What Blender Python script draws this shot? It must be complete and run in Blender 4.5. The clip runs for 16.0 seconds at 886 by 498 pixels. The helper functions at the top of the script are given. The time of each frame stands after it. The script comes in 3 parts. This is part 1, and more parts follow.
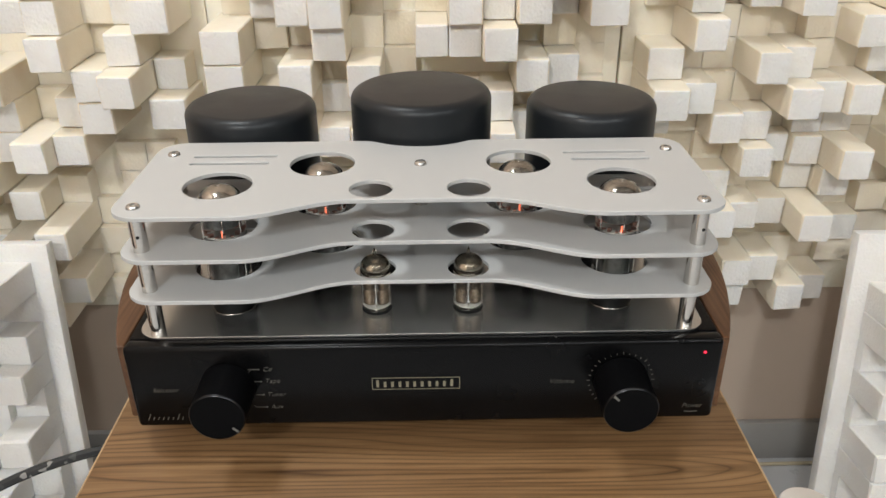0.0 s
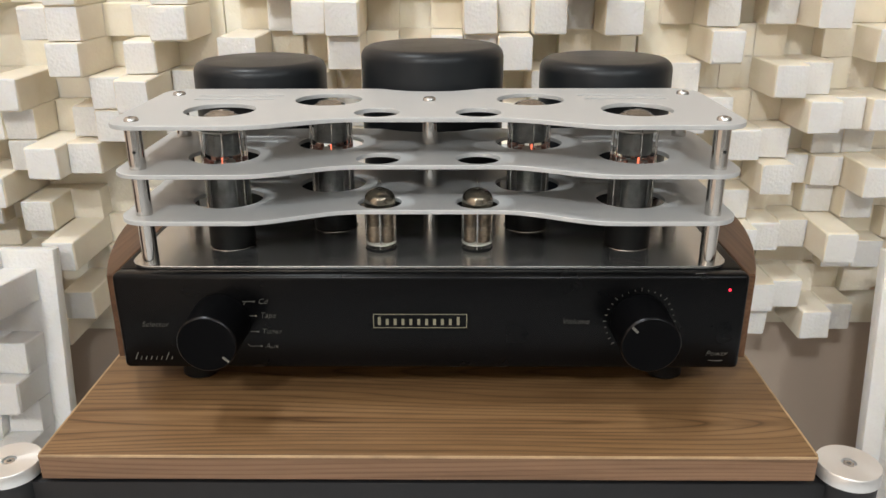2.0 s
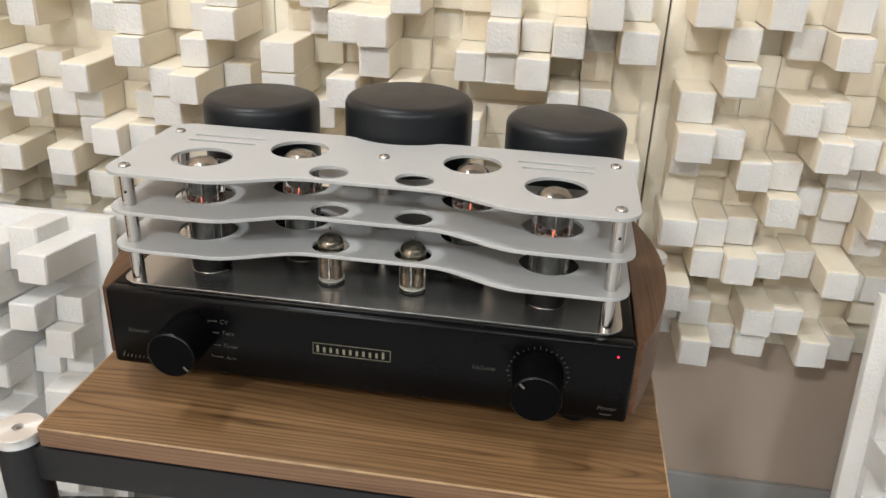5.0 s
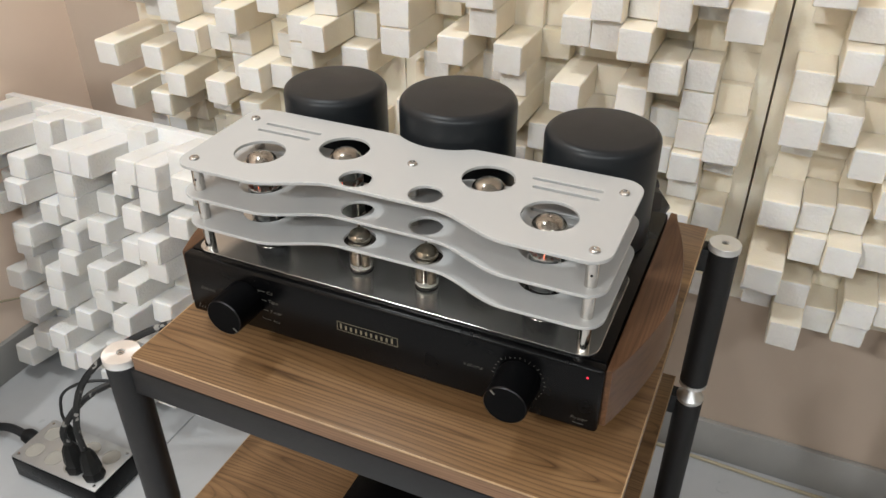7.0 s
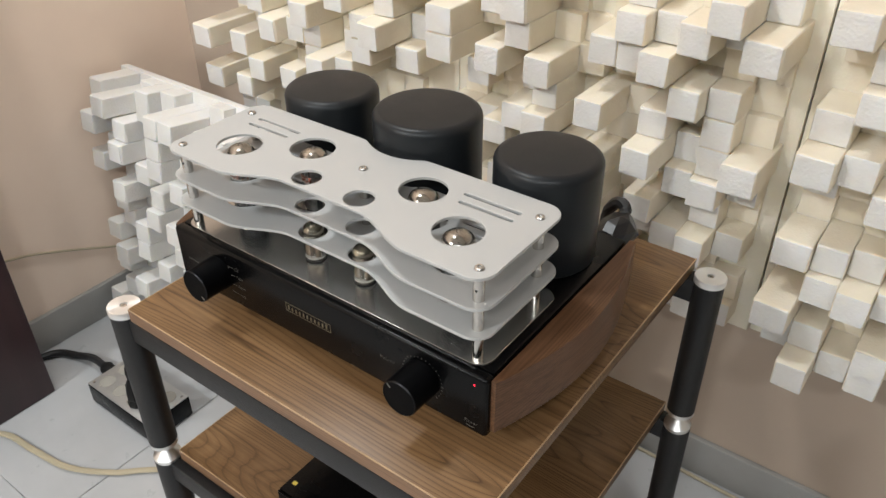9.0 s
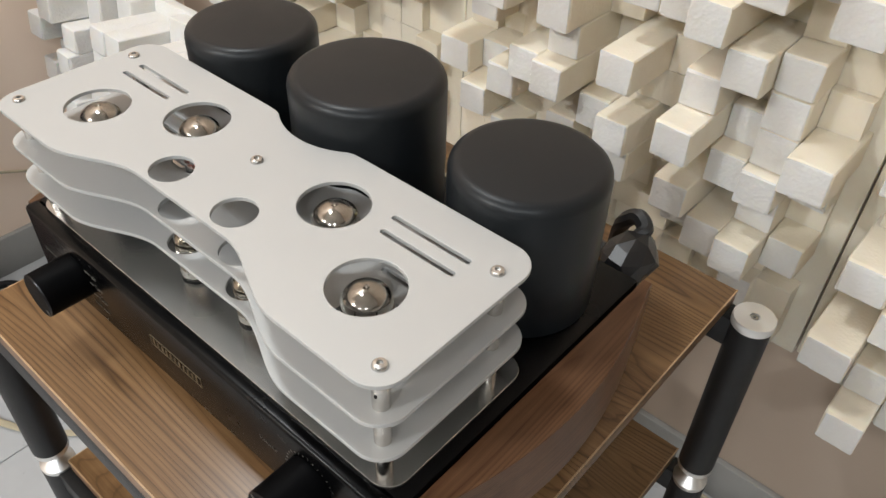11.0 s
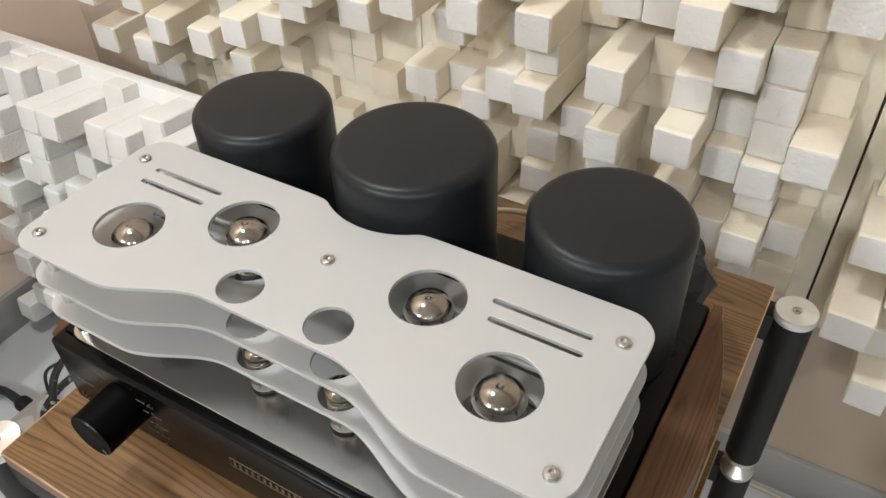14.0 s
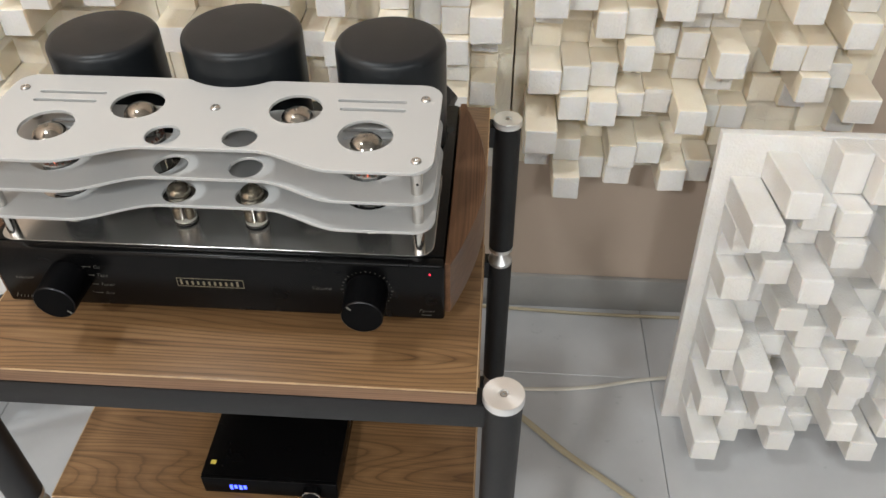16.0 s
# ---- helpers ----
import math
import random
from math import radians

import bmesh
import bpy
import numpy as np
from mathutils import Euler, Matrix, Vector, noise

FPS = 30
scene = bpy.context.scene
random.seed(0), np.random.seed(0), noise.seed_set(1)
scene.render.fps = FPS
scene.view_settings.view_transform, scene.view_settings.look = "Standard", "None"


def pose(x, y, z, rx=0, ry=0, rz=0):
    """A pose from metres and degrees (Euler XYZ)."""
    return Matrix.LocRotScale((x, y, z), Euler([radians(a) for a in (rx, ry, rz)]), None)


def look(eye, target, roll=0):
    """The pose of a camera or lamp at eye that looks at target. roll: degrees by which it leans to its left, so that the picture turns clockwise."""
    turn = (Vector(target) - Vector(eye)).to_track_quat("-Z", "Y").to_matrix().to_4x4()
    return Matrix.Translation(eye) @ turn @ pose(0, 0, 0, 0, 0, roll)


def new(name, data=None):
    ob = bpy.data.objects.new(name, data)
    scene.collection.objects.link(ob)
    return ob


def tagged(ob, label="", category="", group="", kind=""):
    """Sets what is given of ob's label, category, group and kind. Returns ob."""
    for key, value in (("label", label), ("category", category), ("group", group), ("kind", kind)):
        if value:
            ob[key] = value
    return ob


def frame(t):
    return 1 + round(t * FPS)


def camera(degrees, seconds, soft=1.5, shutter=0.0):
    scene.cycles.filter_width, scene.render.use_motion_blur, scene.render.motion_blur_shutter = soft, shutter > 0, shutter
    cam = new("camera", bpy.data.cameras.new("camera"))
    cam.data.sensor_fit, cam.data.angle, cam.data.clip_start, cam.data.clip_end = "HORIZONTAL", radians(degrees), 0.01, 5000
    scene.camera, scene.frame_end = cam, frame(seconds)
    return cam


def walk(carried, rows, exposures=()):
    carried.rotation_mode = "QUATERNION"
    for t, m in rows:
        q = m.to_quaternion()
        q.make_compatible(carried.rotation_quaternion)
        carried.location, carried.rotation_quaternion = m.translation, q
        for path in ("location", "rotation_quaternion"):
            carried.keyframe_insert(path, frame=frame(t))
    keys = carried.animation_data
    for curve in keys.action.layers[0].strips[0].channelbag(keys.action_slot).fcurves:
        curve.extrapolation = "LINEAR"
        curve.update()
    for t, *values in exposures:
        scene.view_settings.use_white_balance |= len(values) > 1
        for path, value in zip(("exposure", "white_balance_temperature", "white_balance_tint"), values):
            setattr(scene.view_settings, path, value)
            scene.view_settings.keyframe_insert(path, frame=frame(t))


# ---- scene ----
cam = camera(58.5, 16.0)
PATH = [
    (0, (0.009, -0.442, 1.035), (0.031, 1.327, 0.103), -0.5),
    (0.5, (0.015, -0.458, 1.0), (0.021, 1.334, 0.111), -0.4),
    (1, (0.013, -0.453, 0.962), (0.002, 1.367, 0.133), -0.3),
    (1.5, (0.01, -0.455, 0.935), (-0.014, 1.392, 0.169), -0.3),
    (2, (0.015, -0.464, 0.924), (-0.005, 1.405, 0.213), -0.2),
    (2.5, (0.018, -0.474, 0.912), (0.014, 1.411, 0.241), -0.1),
    (3, (0.025, -0.479, 0.899), (0.032, 1.412, 0.246), -0.1),
    (3.5, (0.031, -0.485, 0.902), (0.032, 1.402, 0.24), -0.2),
    (6, (0.195, -0.503, 1.112), (-0.283, 1.154, 0.098), 2.5),
    (6.5, (0.215, -0.475, 1.129), (-0.358, 1.109, 0.05), 1.0),
    (7, (0.279, -0.467, 1.147), (-0.405, 1.053, 0.042), -0.1),
    (7.5, (0.356, -0.455, 1.162), (-0.458, 0.999, 0.055), -0.0),
    (8, (0.405, -0.439, 1.172), (-0.504, 0.964, 0.074), -0.4),
    (8.5, (0.438, -0.425, 1.181), (-0.527, 0.941, 0.084), -0.7),
    (9, (0.463, -0.403, 1.19), (-0.527, 0.918, 0.061), -0.4),
    (11.5, (0.344, -0.12, 1.118), (-0.625, 1.018, -0.211), 2.1),
    (12, (0.325, -0.113, 1.122), (-0.647, 1.027, -0.203), 1.9),
    (12.5, (0.301, -0.116, 1.132), (-0.663, 1.036, -0.189), 1.2),
    (13, (0.282, -0.135, 1.14), (-0.652, 1.045, -0.177), 0.2),
    (13.5, (0.268, -0.156, 1.143), (-0.607, 1.06, -0.182), -1.0),
    (14, (0.252, -0.179, 1.153), (-0.541, 1.083, -0.181), -2.4),
    (14.5, (0.242, -0.207, 1.157), (-0.442, 1.104, -0.19), -3.4),
    (15, (0.244, -0.266, 1.164), (-0.33, 1.086, -0.194), -4.2),
    (15.5, (0.255, -0.391, 1.176), (-0.118, 1.034, -0.177), -2.8),
    (16, (0.242, -0.493, 1.193), (0.13, 0.992, -0.141), -0.5),
]
walk(cam, [(t, look(eye, target, roll)) for t, eye, target, roll in PATH])

# ---- world and light ----
world = bpy.data.worlds.new("world")
scene.world = world
world.use_nodes = True
world.node_tree.nodes["Background"].inputs[0].default_value = (0.9, 0.95, 1.0, 1)
world.node_tree.nodes["Background"].inputs[1].default_value = 0.02


def lamp(x, y, power, size, colour):
    data = bpy.data.lights.new("ceiling_lamp_light", "AREA")
    data.energy, data.size, data.color, data.shape = power, size, colour, "DISK"
    ob = new("ceiling_lamp_light", data)
    ob.location = (x, y, CEIL - 0.03)
    return ob


CEIL = 2.6
WALL = 0.68          # face of the back wall
LEFT = -1.07         # face of the left wall
LAMPS = ((-0.6, 0.0, 17), (-0.7, -2.2, 53), (0.7, -2.4, 31), (1.6, -1.6, 19))
for lx, ly, lp in LAMPS:
    lamp(lx, ly, lp, 0.3, (0.955, 1.0, 1.02))


# ---- materials ----
def nodes_of(name):
    m = bpy.data.materials.new(name)
    m.use_nodes = True
    nt = m.node_tree
    return m, nt, nt.nodes["Principled BSDF"]


def link(nt, a, b):
    nt.links.new(a, b)


def noise_node(nt, scale, detail=4, rough=0.55, stretch=None, src="Object"):
    tc = nt.nodes.new("ShaderNodeTexCoord")
    n = nt.nodes.new("ShaderNodeTexNoise")
    n.inputs["Scale"].default_value, n.inputs["Detail"].default_value, n.inputs["Roughness"].default_value = scale, detail, rough
    if stretch:
        mp = nt.nodes.new("ShaderNodeMapping")
        mp.inputs["Scale"].default_value = stretch
        link(nt, tc.outputs[src], mp.inputs[0])
        link(nt, mp.outputs[0], n.inputs[0])
    else:
        link(nt, tc.outputs[src], n.inputs[0])
    return n


def ramp(nt, fac, stops):
    r = nt.nodes.new("ShaderNodeValToRGB")
    el = r.color_ramp.elements
    while len(el) < len(stops):
        el.new(0.5)
    for e, (p, c) in zip(el, stops):
        e.position, e.color = p, (*c, 1)
    link(nt, fac, r.inputs[0])
    return r


def bump(nt, fac, b, strength, dist):
    n = nt.nodes.new("ShaderNodeBump")
    n.inputs["Strength"].default_value, n.inputs["Distance"].default_value = strength, dist
    link(nt, fac, n.inputs["Height"])
    link(nt, n.outputs[0], b.inputs["Normal"])


def surface(name, colour, rough=0.5, metal=0.0, vary=0.08, scale=6.0, fine=0.0, fine_scale=300, fine_dist=0.0005, coat=0.0, stretch=None, rough_vary=0.08, spec=0.5):
    """A plain surface with patchy colour, patchy gloss and a fine relief."""
    m, nt, b = nodes_of(name)
    n = noise_node(nt, scale, 5, 0.6, stretch)
    lo = tuple(c * (1 - vary) for c in colour)
    hi = tuple(min(1, c * (1 + vary)) for c in colour)
    link(nt, ramp(nt, n.outputs[0], ((0.3, lo), (0.7, hi))).outputs[0], b.inputs["Base Color"])
    mr = nt.nodes.new("ShaderNodeMapRange")
    mr.inputs[3].default_value, mr.inputs[4].default_value = max(0.02, rough - rough_vary), min(1, rough + rough_vary)
    link(nt, noise_node(nt, scale * 5, 4, 0.6, stretch).outputs[0], mr.inputs[0])
    link(nt, mr.outputs[0], b.inputs["Roughness"])
    b.inputs["Metallic"].default_value = metal
    b.inputs["Coat Weight"].default_value = coat
    b.inputs["Specular IOR Level"].default_value = spec
    if fine:
        bump(nt, noise_node(nt, fine_scale, 3, 0.6, stretch).outputs[0], b, fine, fine_dist)
    return m


def wood_mat(name, dark, mid, light, along="x", rough=0.42, spec=0.35):
    """Wood with contour-like growth lines drawn out along the board, fibres, pores and broad tone."""
    m, nt, b = nodes_of(name)

    def st(k):
        return (k, 1, 1) if along == "x" else (1, k, 1) if along == "y" else (1, 1, k)
    big = noise_node(nt, 6.0, 2, 0.45, st(0.11))
    wob = noise_node(nt, 40, 3, 0.6, st(0.05))
    sc = nt.nodes.new("ShaderNodeMath")
    sc.operation = "MULTIPLY_ADD"
    sc.inputs[1].default_value = 96.0
    link(nt, big.outputs[0], sc.inputs[0])
    wm = nt.nodes.new("ShaderNodeMath")
    wm.operation = "MULTIPLY"
    wm.inputs[1].default_value = 1.1
    link(nt, wob.outputs[0], wm.inputs[0])
    link(nt, wm.outputs[0], sc.inputs[2])
    fr = nt.nodes.new("ShaderNodeMath")
    fr.operation = "FRACT"
    link(nt, sc.outputs[0], fr.inputs[0])
    rings = ramp(nt, fr.outputs[0], ((0.0, dark), (0.07, mid), (0.45, light), (0.86, mid), (1.0, dark)))
    fib = noise_node(nt, 190, 5, 0.7, st(0.03))
    broad = noise_node(nt, 5, 3, 0.5, st(0.25))

    def mul(a, c, fac):
        mu = nt.nodes.new("ShaderNodeMix")
        mu.data_type, mu.blend_type = "RGBA", "MULTIPLY"
        mu.inputs[0].default_value = fac
        link(nt, a, mu.inputs[6])
        link(nt, c, mu.inputs[7])
        return mu.outputs[2]
    plain = nt.nodes.new("ShaderNodeMix")
    plain.data_type = "RGBA"
    plain.inputs[7].default_value = (*mid, 1)
    pf = nt.nodes.new("ShaderNodeMapRange")
    pf.inputs[1].default_value, pf.inputs[2].default_value, pf.inputs[3].default_value, pf.inputs[4].default_value = 0.32, 0.62, 0.0, 0.5
    link(nt, noise_node(nt, 11, 2, 0.5, st(0.15)).outputs[0], pf.inputs[0])
    link(nt, pf.outputs[0], plain.inputs[0])
    link(nt, rings.outputs[0], plain.inputs[6])
    col = mul(plain.outputs[2], ramp(nt, fib.outputs[0], ((0.36, (0.62, 0.58, 0.54)), (0.58, (1.1, 1.1, 1.1)))).outputs[0], 0.75)
    col = mul(col, ramp(nt, broad.outputs[0], ((0.3, (0.82, 0.8, 0.78)), (0.7, (1.1, 1.1, 1.1)))).outputs[0], 1.0)
    link(nt, col, b.inputs["Base Color"])
    b.inputs["Roughness"].default_value = rough
    b.inputs["Specular IOR Level"].default_value = spec
    bump(nt, fib.outputs[0], b, 0.2, 0.0003)
    return m


def foam_mat(name, lo, hi, relief):
    """Bead foam, each piece a little different, with a grainy cut surface."""
    m, nt, b = nodes_of(name)
    info = nt.nodes.new("ShaderNodeObjectInfo")
    r = ramp(nt, info.outputs["Random"], ((0.0, lo), (1.0, hi)))
    n = noise_node(nt, 16, 4)
    mu = nt.nodes.new("ShaderNodeMix")
    mu.data_type, mu.blend_type = "RGBA", "MULTIPLY"
    mu.inputs[0].default_value = 1
    link(nt, r.outputs[0], mu.inputs[6])
    link(nt, ramp(nt, n.outputs[0], ((0.3, (0.93, 0.91, 0.88)), (0.7, (1, 1, 1)))).outputs[0], mu.inputs[7])
    link(nt, mu.outputs[2], b.inputs["Base Color"])
    b.inputs["Roughness"].default_value = 0.85
    b.inputs["Specular IOR Level"].default_value = 0.2
    b.inputs["Subsurface Weight"].default_value, b.inputs["Subsurface Scale"].default_value = 0.3, 0.012
    b.inputs["Subsurface Radius"].default_value = (1.0, 0.8, 0.55)
    v = nt.nodes.new("ShaderNodeTexVoronoi")
    v.inputs["Scale"].default_value = 240
    tc = nt.nodes.new("ShaderNodeTexCoord")
    link(nt, tc.outputs["Object"], v.inputs["Vector"])
    add = nt.nodes.new("ShaderNodeMath")
    link(nt, v.outputs["Distance"], add.inputs[0])
    link(nt, noise_node(nt, 120, 4, 0.7).outputs[0], add.inputs[1])
    bump(nt, add.outputs[0], b, 0.5, relief)
    return m


def glass_mat(name, tint=(0.96, 0.97, 0.97), rough=0.01):
    m, nt, b = nodes_of(name)
    b.inputs["Base Color"].default_value = (*tint, 1)
    b.inputs["Transmission Weight"].default_value, b.inputs["Roughness"].default_value, b.inputs["IOR"].default_value = 1, rough, 1.3
    return m


def glow_mat(name, colour, strength):
    m, nt, b = nodes_of(name)
    b.inputs["Base Color"].default_value = (*colour, 1)
    b.inputs["Emission Color"].default_value, b.inputs["Emission Strength"].default_value = (*colour, 1), strength
    return m


WOOD = wood_mat("walnut_board", (0.060, 0.030, 0.012), (0.160, 0.089, 0.039), (0.208, 0.122, 0.057), rough=0.33)
EDGE = wood_mat("walnut_edge", (0.12, 0.065, 0.034), (0.18, 0.102, 0.057), (0.22, 0.13, 0.075))
# Narrow strip along the shelf edges, paler than the board.
EDGE_LINE = surface("pale_veneer_line", (0.40, 0.27, 0.15), 0.4, vary=0.3, scale=40)
CHEEK = wood_mat("walnut_cheek", (0.078, 0.036, 0.018), (0.112, 0.056, 0.029), (0.142, 0.074, 0.039), along="y", rough=0.32, spec=0.2)
BLACK = surface("black_lacquer", (0.0018, 0.0018, 0.002), 0.27, vary=0.15, fine=0.015, fine_scale=900, spec=0.14, rough_vary=0.015)
CAN = surface("dark_grey_enamel", (0.0105, 0.0125, 0.0145), 0.38, vary=0.12, fine=0.1, fine_scale=1200, spec=0.28)
KNOB = surface("black_anodised", (0.0018, 0.0018, 0.0021), 0.5, vary=0.1, fine=0.1, fine_scale=1500, spec=0.05)
ALU = surface("satin_silver_plate", (0.475, 0.48, 0.475), 0.5, metal=0.25, vary=0.03, scale=3, fine=0.06, fine_scale=1600)
STEEL = surface("polished_steel", (0.54, 0.535, 0.52), 0.25, metal=0.95, vary=0.03, scale=5, rough_vary=0.03)
CHROME = surface("chrome", (0.60, 0.575, 0.54), 0.16, metal=1.0, vary=0.03)
RIMM = surface("dark_steel_rim", (0.03, 0.03, 0.032), 0.3, metal=1.0, vary=0.05)
BRUSHED = surface("turned_aluminium", (0.8, 0.8, 0.79), 0.38, metal=1.0, vary=0.04, fine=0.05, fine_scale=800)
TURNED = surface("lathe_turned_aluminium", (0.86, 0.86, 0.85), 0.32, metal=0.8, vary=0.04)
TURNED_NODES = TURNED.node_tree
TURN_AXIS = TURNED_NODES.nodes.new("ShaderNodeTangent")
TURN_AXIS.direction_type, TURN_AXIS.axis = "RADIAL", "Z"
for node in TURNED_NODES.nodes:
    if node.type == "BSDF_PRINCIPLED":
        node.inputs["Anisotropic"].default_value = 0.75
        TURNED_NODES.links.new(TURN_AXIS.outputs[0], node.inputs["Tangent"])
POST = surface("black_powder_coat", (0.0058, 0.006, 0.007), 0.5, vary=0.2, fine=0.25, fine_scale=1400)
RUBBER = surface("black_rubber", (0.007, 0.007, 0.007), 0.55, vary=0.2, spec=0.25)
FOAM = foam_mat("white_foam", (0.755, 0.745, 0.725), (0.80, 0.79, 0.775), 0.0012)
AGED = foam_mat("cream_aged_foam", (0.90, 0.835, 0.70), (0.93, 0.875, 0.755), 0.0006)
# Block sides: creamier than the cut ends, darker than the back sheet.
CREAM_SIDE = foam_mat("cream_foam_side", (0.82, 0.745, 0.61), (0.88, 0.81, 0.69), 0.0006)
# Back wall colour is darkened to hold the shade below the panels.
WALLP = surface("wall_paint_shaded", (0.53, 0.43, 0.345), 0.75, vary=0.04, scale=2.5, fine=0.15, fine_scale=90, fine_dist=0.001)
# Side wall colour is raised to hold the light falling on it.
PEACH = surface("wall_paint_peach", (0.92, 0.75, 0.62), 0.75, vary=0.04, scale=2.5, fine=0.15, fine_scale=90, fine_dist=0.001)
# Walls out of view, kept dark so the black parts reflect less.
FARWALL = surface("unseen_wall_dark_beige", (0.26, 0.245, 0.225), 0.8, vary=0.04)
CEILM = surface("ceiling_paint", (0.8, 0.79, 0.77), 0.85, vary=0.03)
TILE = surface("grey_floor_tile", (0.44, 0.445, 0.45), 0.3, vary=0.07, scale=5, fine=0.05, fine_scale=60)
GROUT = surface("grey_grout", (0.3, 0.3, 0.295), 0.8)
SKIRT = surface("grey_skirting_tile", (0.33, 0.325, 0.31), 0.4, vary=0.08, scale=7)
SILK = surface("silver_print", (0.21, 0.20, 0.175), 0.42, metal=0.7, vary=0.05)
GOLD = surface("gold_print", (0.34, 0.31, 0.22), 0.32, metal=1.0, vary=0.05)
GLASS = glass_mat("tube_glass")
ANODE = surface("grey_anode", (0.17, 0.175, 0.17), 0.4, metal=0.3, vary=0.45, scale=130)
TINPLATE = surface("grey_tinplate", (0.15, 0.115, 0.08), 0.3, metal=0.6, vary=0.55, scale=260)
COPPER = surface("copper_ring", (0.36, 0.20, 0.16), 0.35, metal=0.8, vary=0.3, scale=150)
MICA = surface("mica", (0.36, 0.34, 0.30), 0.4, vary=0.1)
GETTER = surface("getter_mirror", (0.37, 0.35, 0.32), 0.08, metal=1.0, vary=0.2, scale=90)
AMBER = surface("amber_getter_mirror", (0.29, 0.26, 0.21), 0.06, metal=1.0, vary=0.3, scale=120)
HEAT = glow_mat("heater_glow", (1.0, 0.2, 0.1), 1.3)
LEDM = glow_mat("red_led", (1.0, 0.02, 0.05), 3.0)
BLUE = glow_mat("blue_digits", (0.05, 0.08, 1.0), 5.0)
YELLOW = surface("yellow_sticker", (0.7, 0.55, 0.1), 0.5)
SPEAKER = surface("dark_red_veneer", (0.035, 0.012, 0.014), 0.4, vary=0.25, scale=20, stretch=(1, 1, 0.1))
CABLE_TAN = surface("tan_cable", (0.42, 0.36, 0.25), 0.5, vary=0.1)
CABLE_WHITE = surface("white_cable", (0.6, 0.57, 0.5), 0.5, vary=0.1)
PLUG = surface("glossy_black_plug", (0.008, 0.008, 0.009), 0.36, vary=0.3, scale=120)
CABLE_BLACK = surface("black_cable", (0.014, 0.014, 0.015), 0.5, vary=0.3, scale=200)
PEWTER = surface("silver_panel", (0.55, 0.55, 0.54), 0.35, metal=0.7, vary=0.05)

# ---- building helpers ----
BASE = {}


def thing(name, x, y, z, label, category, group="", kind=""):
    e = new(name)
    e.empty_display_size = 0.02
    e.location = (x, y, z)
    BASE[e] = Vector((x, y, z))
    return tagged(e, label, category, group, kind)


def shade(me, angle=35):
    for p in me.polygons:
        p.use_smooth = True
    me.set_sharp_from_angle(angle=radians(angle))


def mesh_of(bm, name, material, smooth=True):
    bmesh.ops.recalc_face_normals(bm, faces=bm.faces)
    me = bpy.data.meshes.new(name)
    bm.to_mesh(me)
    bm.free()
    me.materials.append(material)
    if smooth:
        shade(me)
    return me


def part(name, bm, material, parent, label="", local=False):
    """One mesh object under a thing or a part. bm in world metres, or in the thing's own frame if local."""
    off = BASE[parent]
    if not local:
        for v in bm.verts:
            v.co -= off
    ob = new(name, mesh_of(bm, name, material))
    ob.parent = parent
    BASE[ob] = off
    if label:
        ob["label"] = label
    return ob


def part_mesh(name, me, material, parent, label=""):
    me.materials.clear()
    me.materials.append(material)
    ob = new(name, me)
    ob.parent = parent
    BASE[ob] = BASE[parent]
    if label:
        ob["label"] = label
    return ob


def solid(name, bm, material, label="", category="", group="", kind=""):
    """A top-level thing of one mesh."""
    ob = new(name, mesh_of(bm, name, material))
    BASE[ob] = Vector((0, 0, 0))
    return tagged(ob, label, category, group, kind)


def box(x0, x1, y0, y1, z0, z1, bevel=0.0, seg=2, bm=None):
    bm = bm or bmesh.new()
    vs = bmesh.ops.create_cube(bm, size=1)["verts"]
    for v in vs:
        v.co = Vector(((x0 + x1) / 2 + v.co.x * (x1 - x0), (y0 + y1) / 2 + v.co.y * (y1 - y0), (z0 + z1) / 2 + v.co.z * (z1 - z0)))
    if bevel:
        es = {e for v in vs for e in v.link_edges}
        bmesh.ops.bevel(bm, geom=list(es), offset=bevel, segments=seg, affect="EDGES", profile=0.5)
    return bm


def lathe(profile, centre, seg=48, axis="z", bm=None, caps=True):
    """A turned body: profile of (radius, height) from one end to the other, round an axis through centre."""
    bm = bm or bmesh.new()
    c = Vector(centre)
    rings = []
    for r, h in profile:
        ring = []
        for i in range(seg if r > 1e-6 else 1):
            a = 2 * math.pi * i / seg
            p = Vector((r * math.cos(a), r * math.sin(a), h))
            if axis == "y":
                p = Vector((p.x, -p.z, p.y))
            elif axis == "x":
                p = Vector((p.z, p.x, p.y))
            ring.append(bm.verts.new(c + p))
        rings.append(ring)
    for a, b in zip(rings, rings[1:]):
        n = max(len(a), len(b))
        if n == 1:
            continue
        for i in range(n):
            q = [a[i % len(a)], a[(i + 1) % len(a)], b[(i + 1) % len(b)], b[i % len(b)]]
            q = list(dict.fromkeys(q))
            if len(q) > 2:
                bm.faces.new(q)
    for ring in (rings[0], rings[-1]):
        if caps and len(ring) > 2:
            bm.faces.new(ring)
    return bm


def round_top(r, h, e, z0=0.0, steps=5):
    """Profile of a cylinder with rounded top edge."""
    pr = [(r - 0.0015, z0), (r, z0 + 0.0015)]
    for i in range(steps + 1):
        a = i / steps * math.pi / 2
        pr.append((r - e + e * math.cos(a), z0 + h - e + e * math.sin(a)))
    pr.append((0, z0 + h))
    return pr


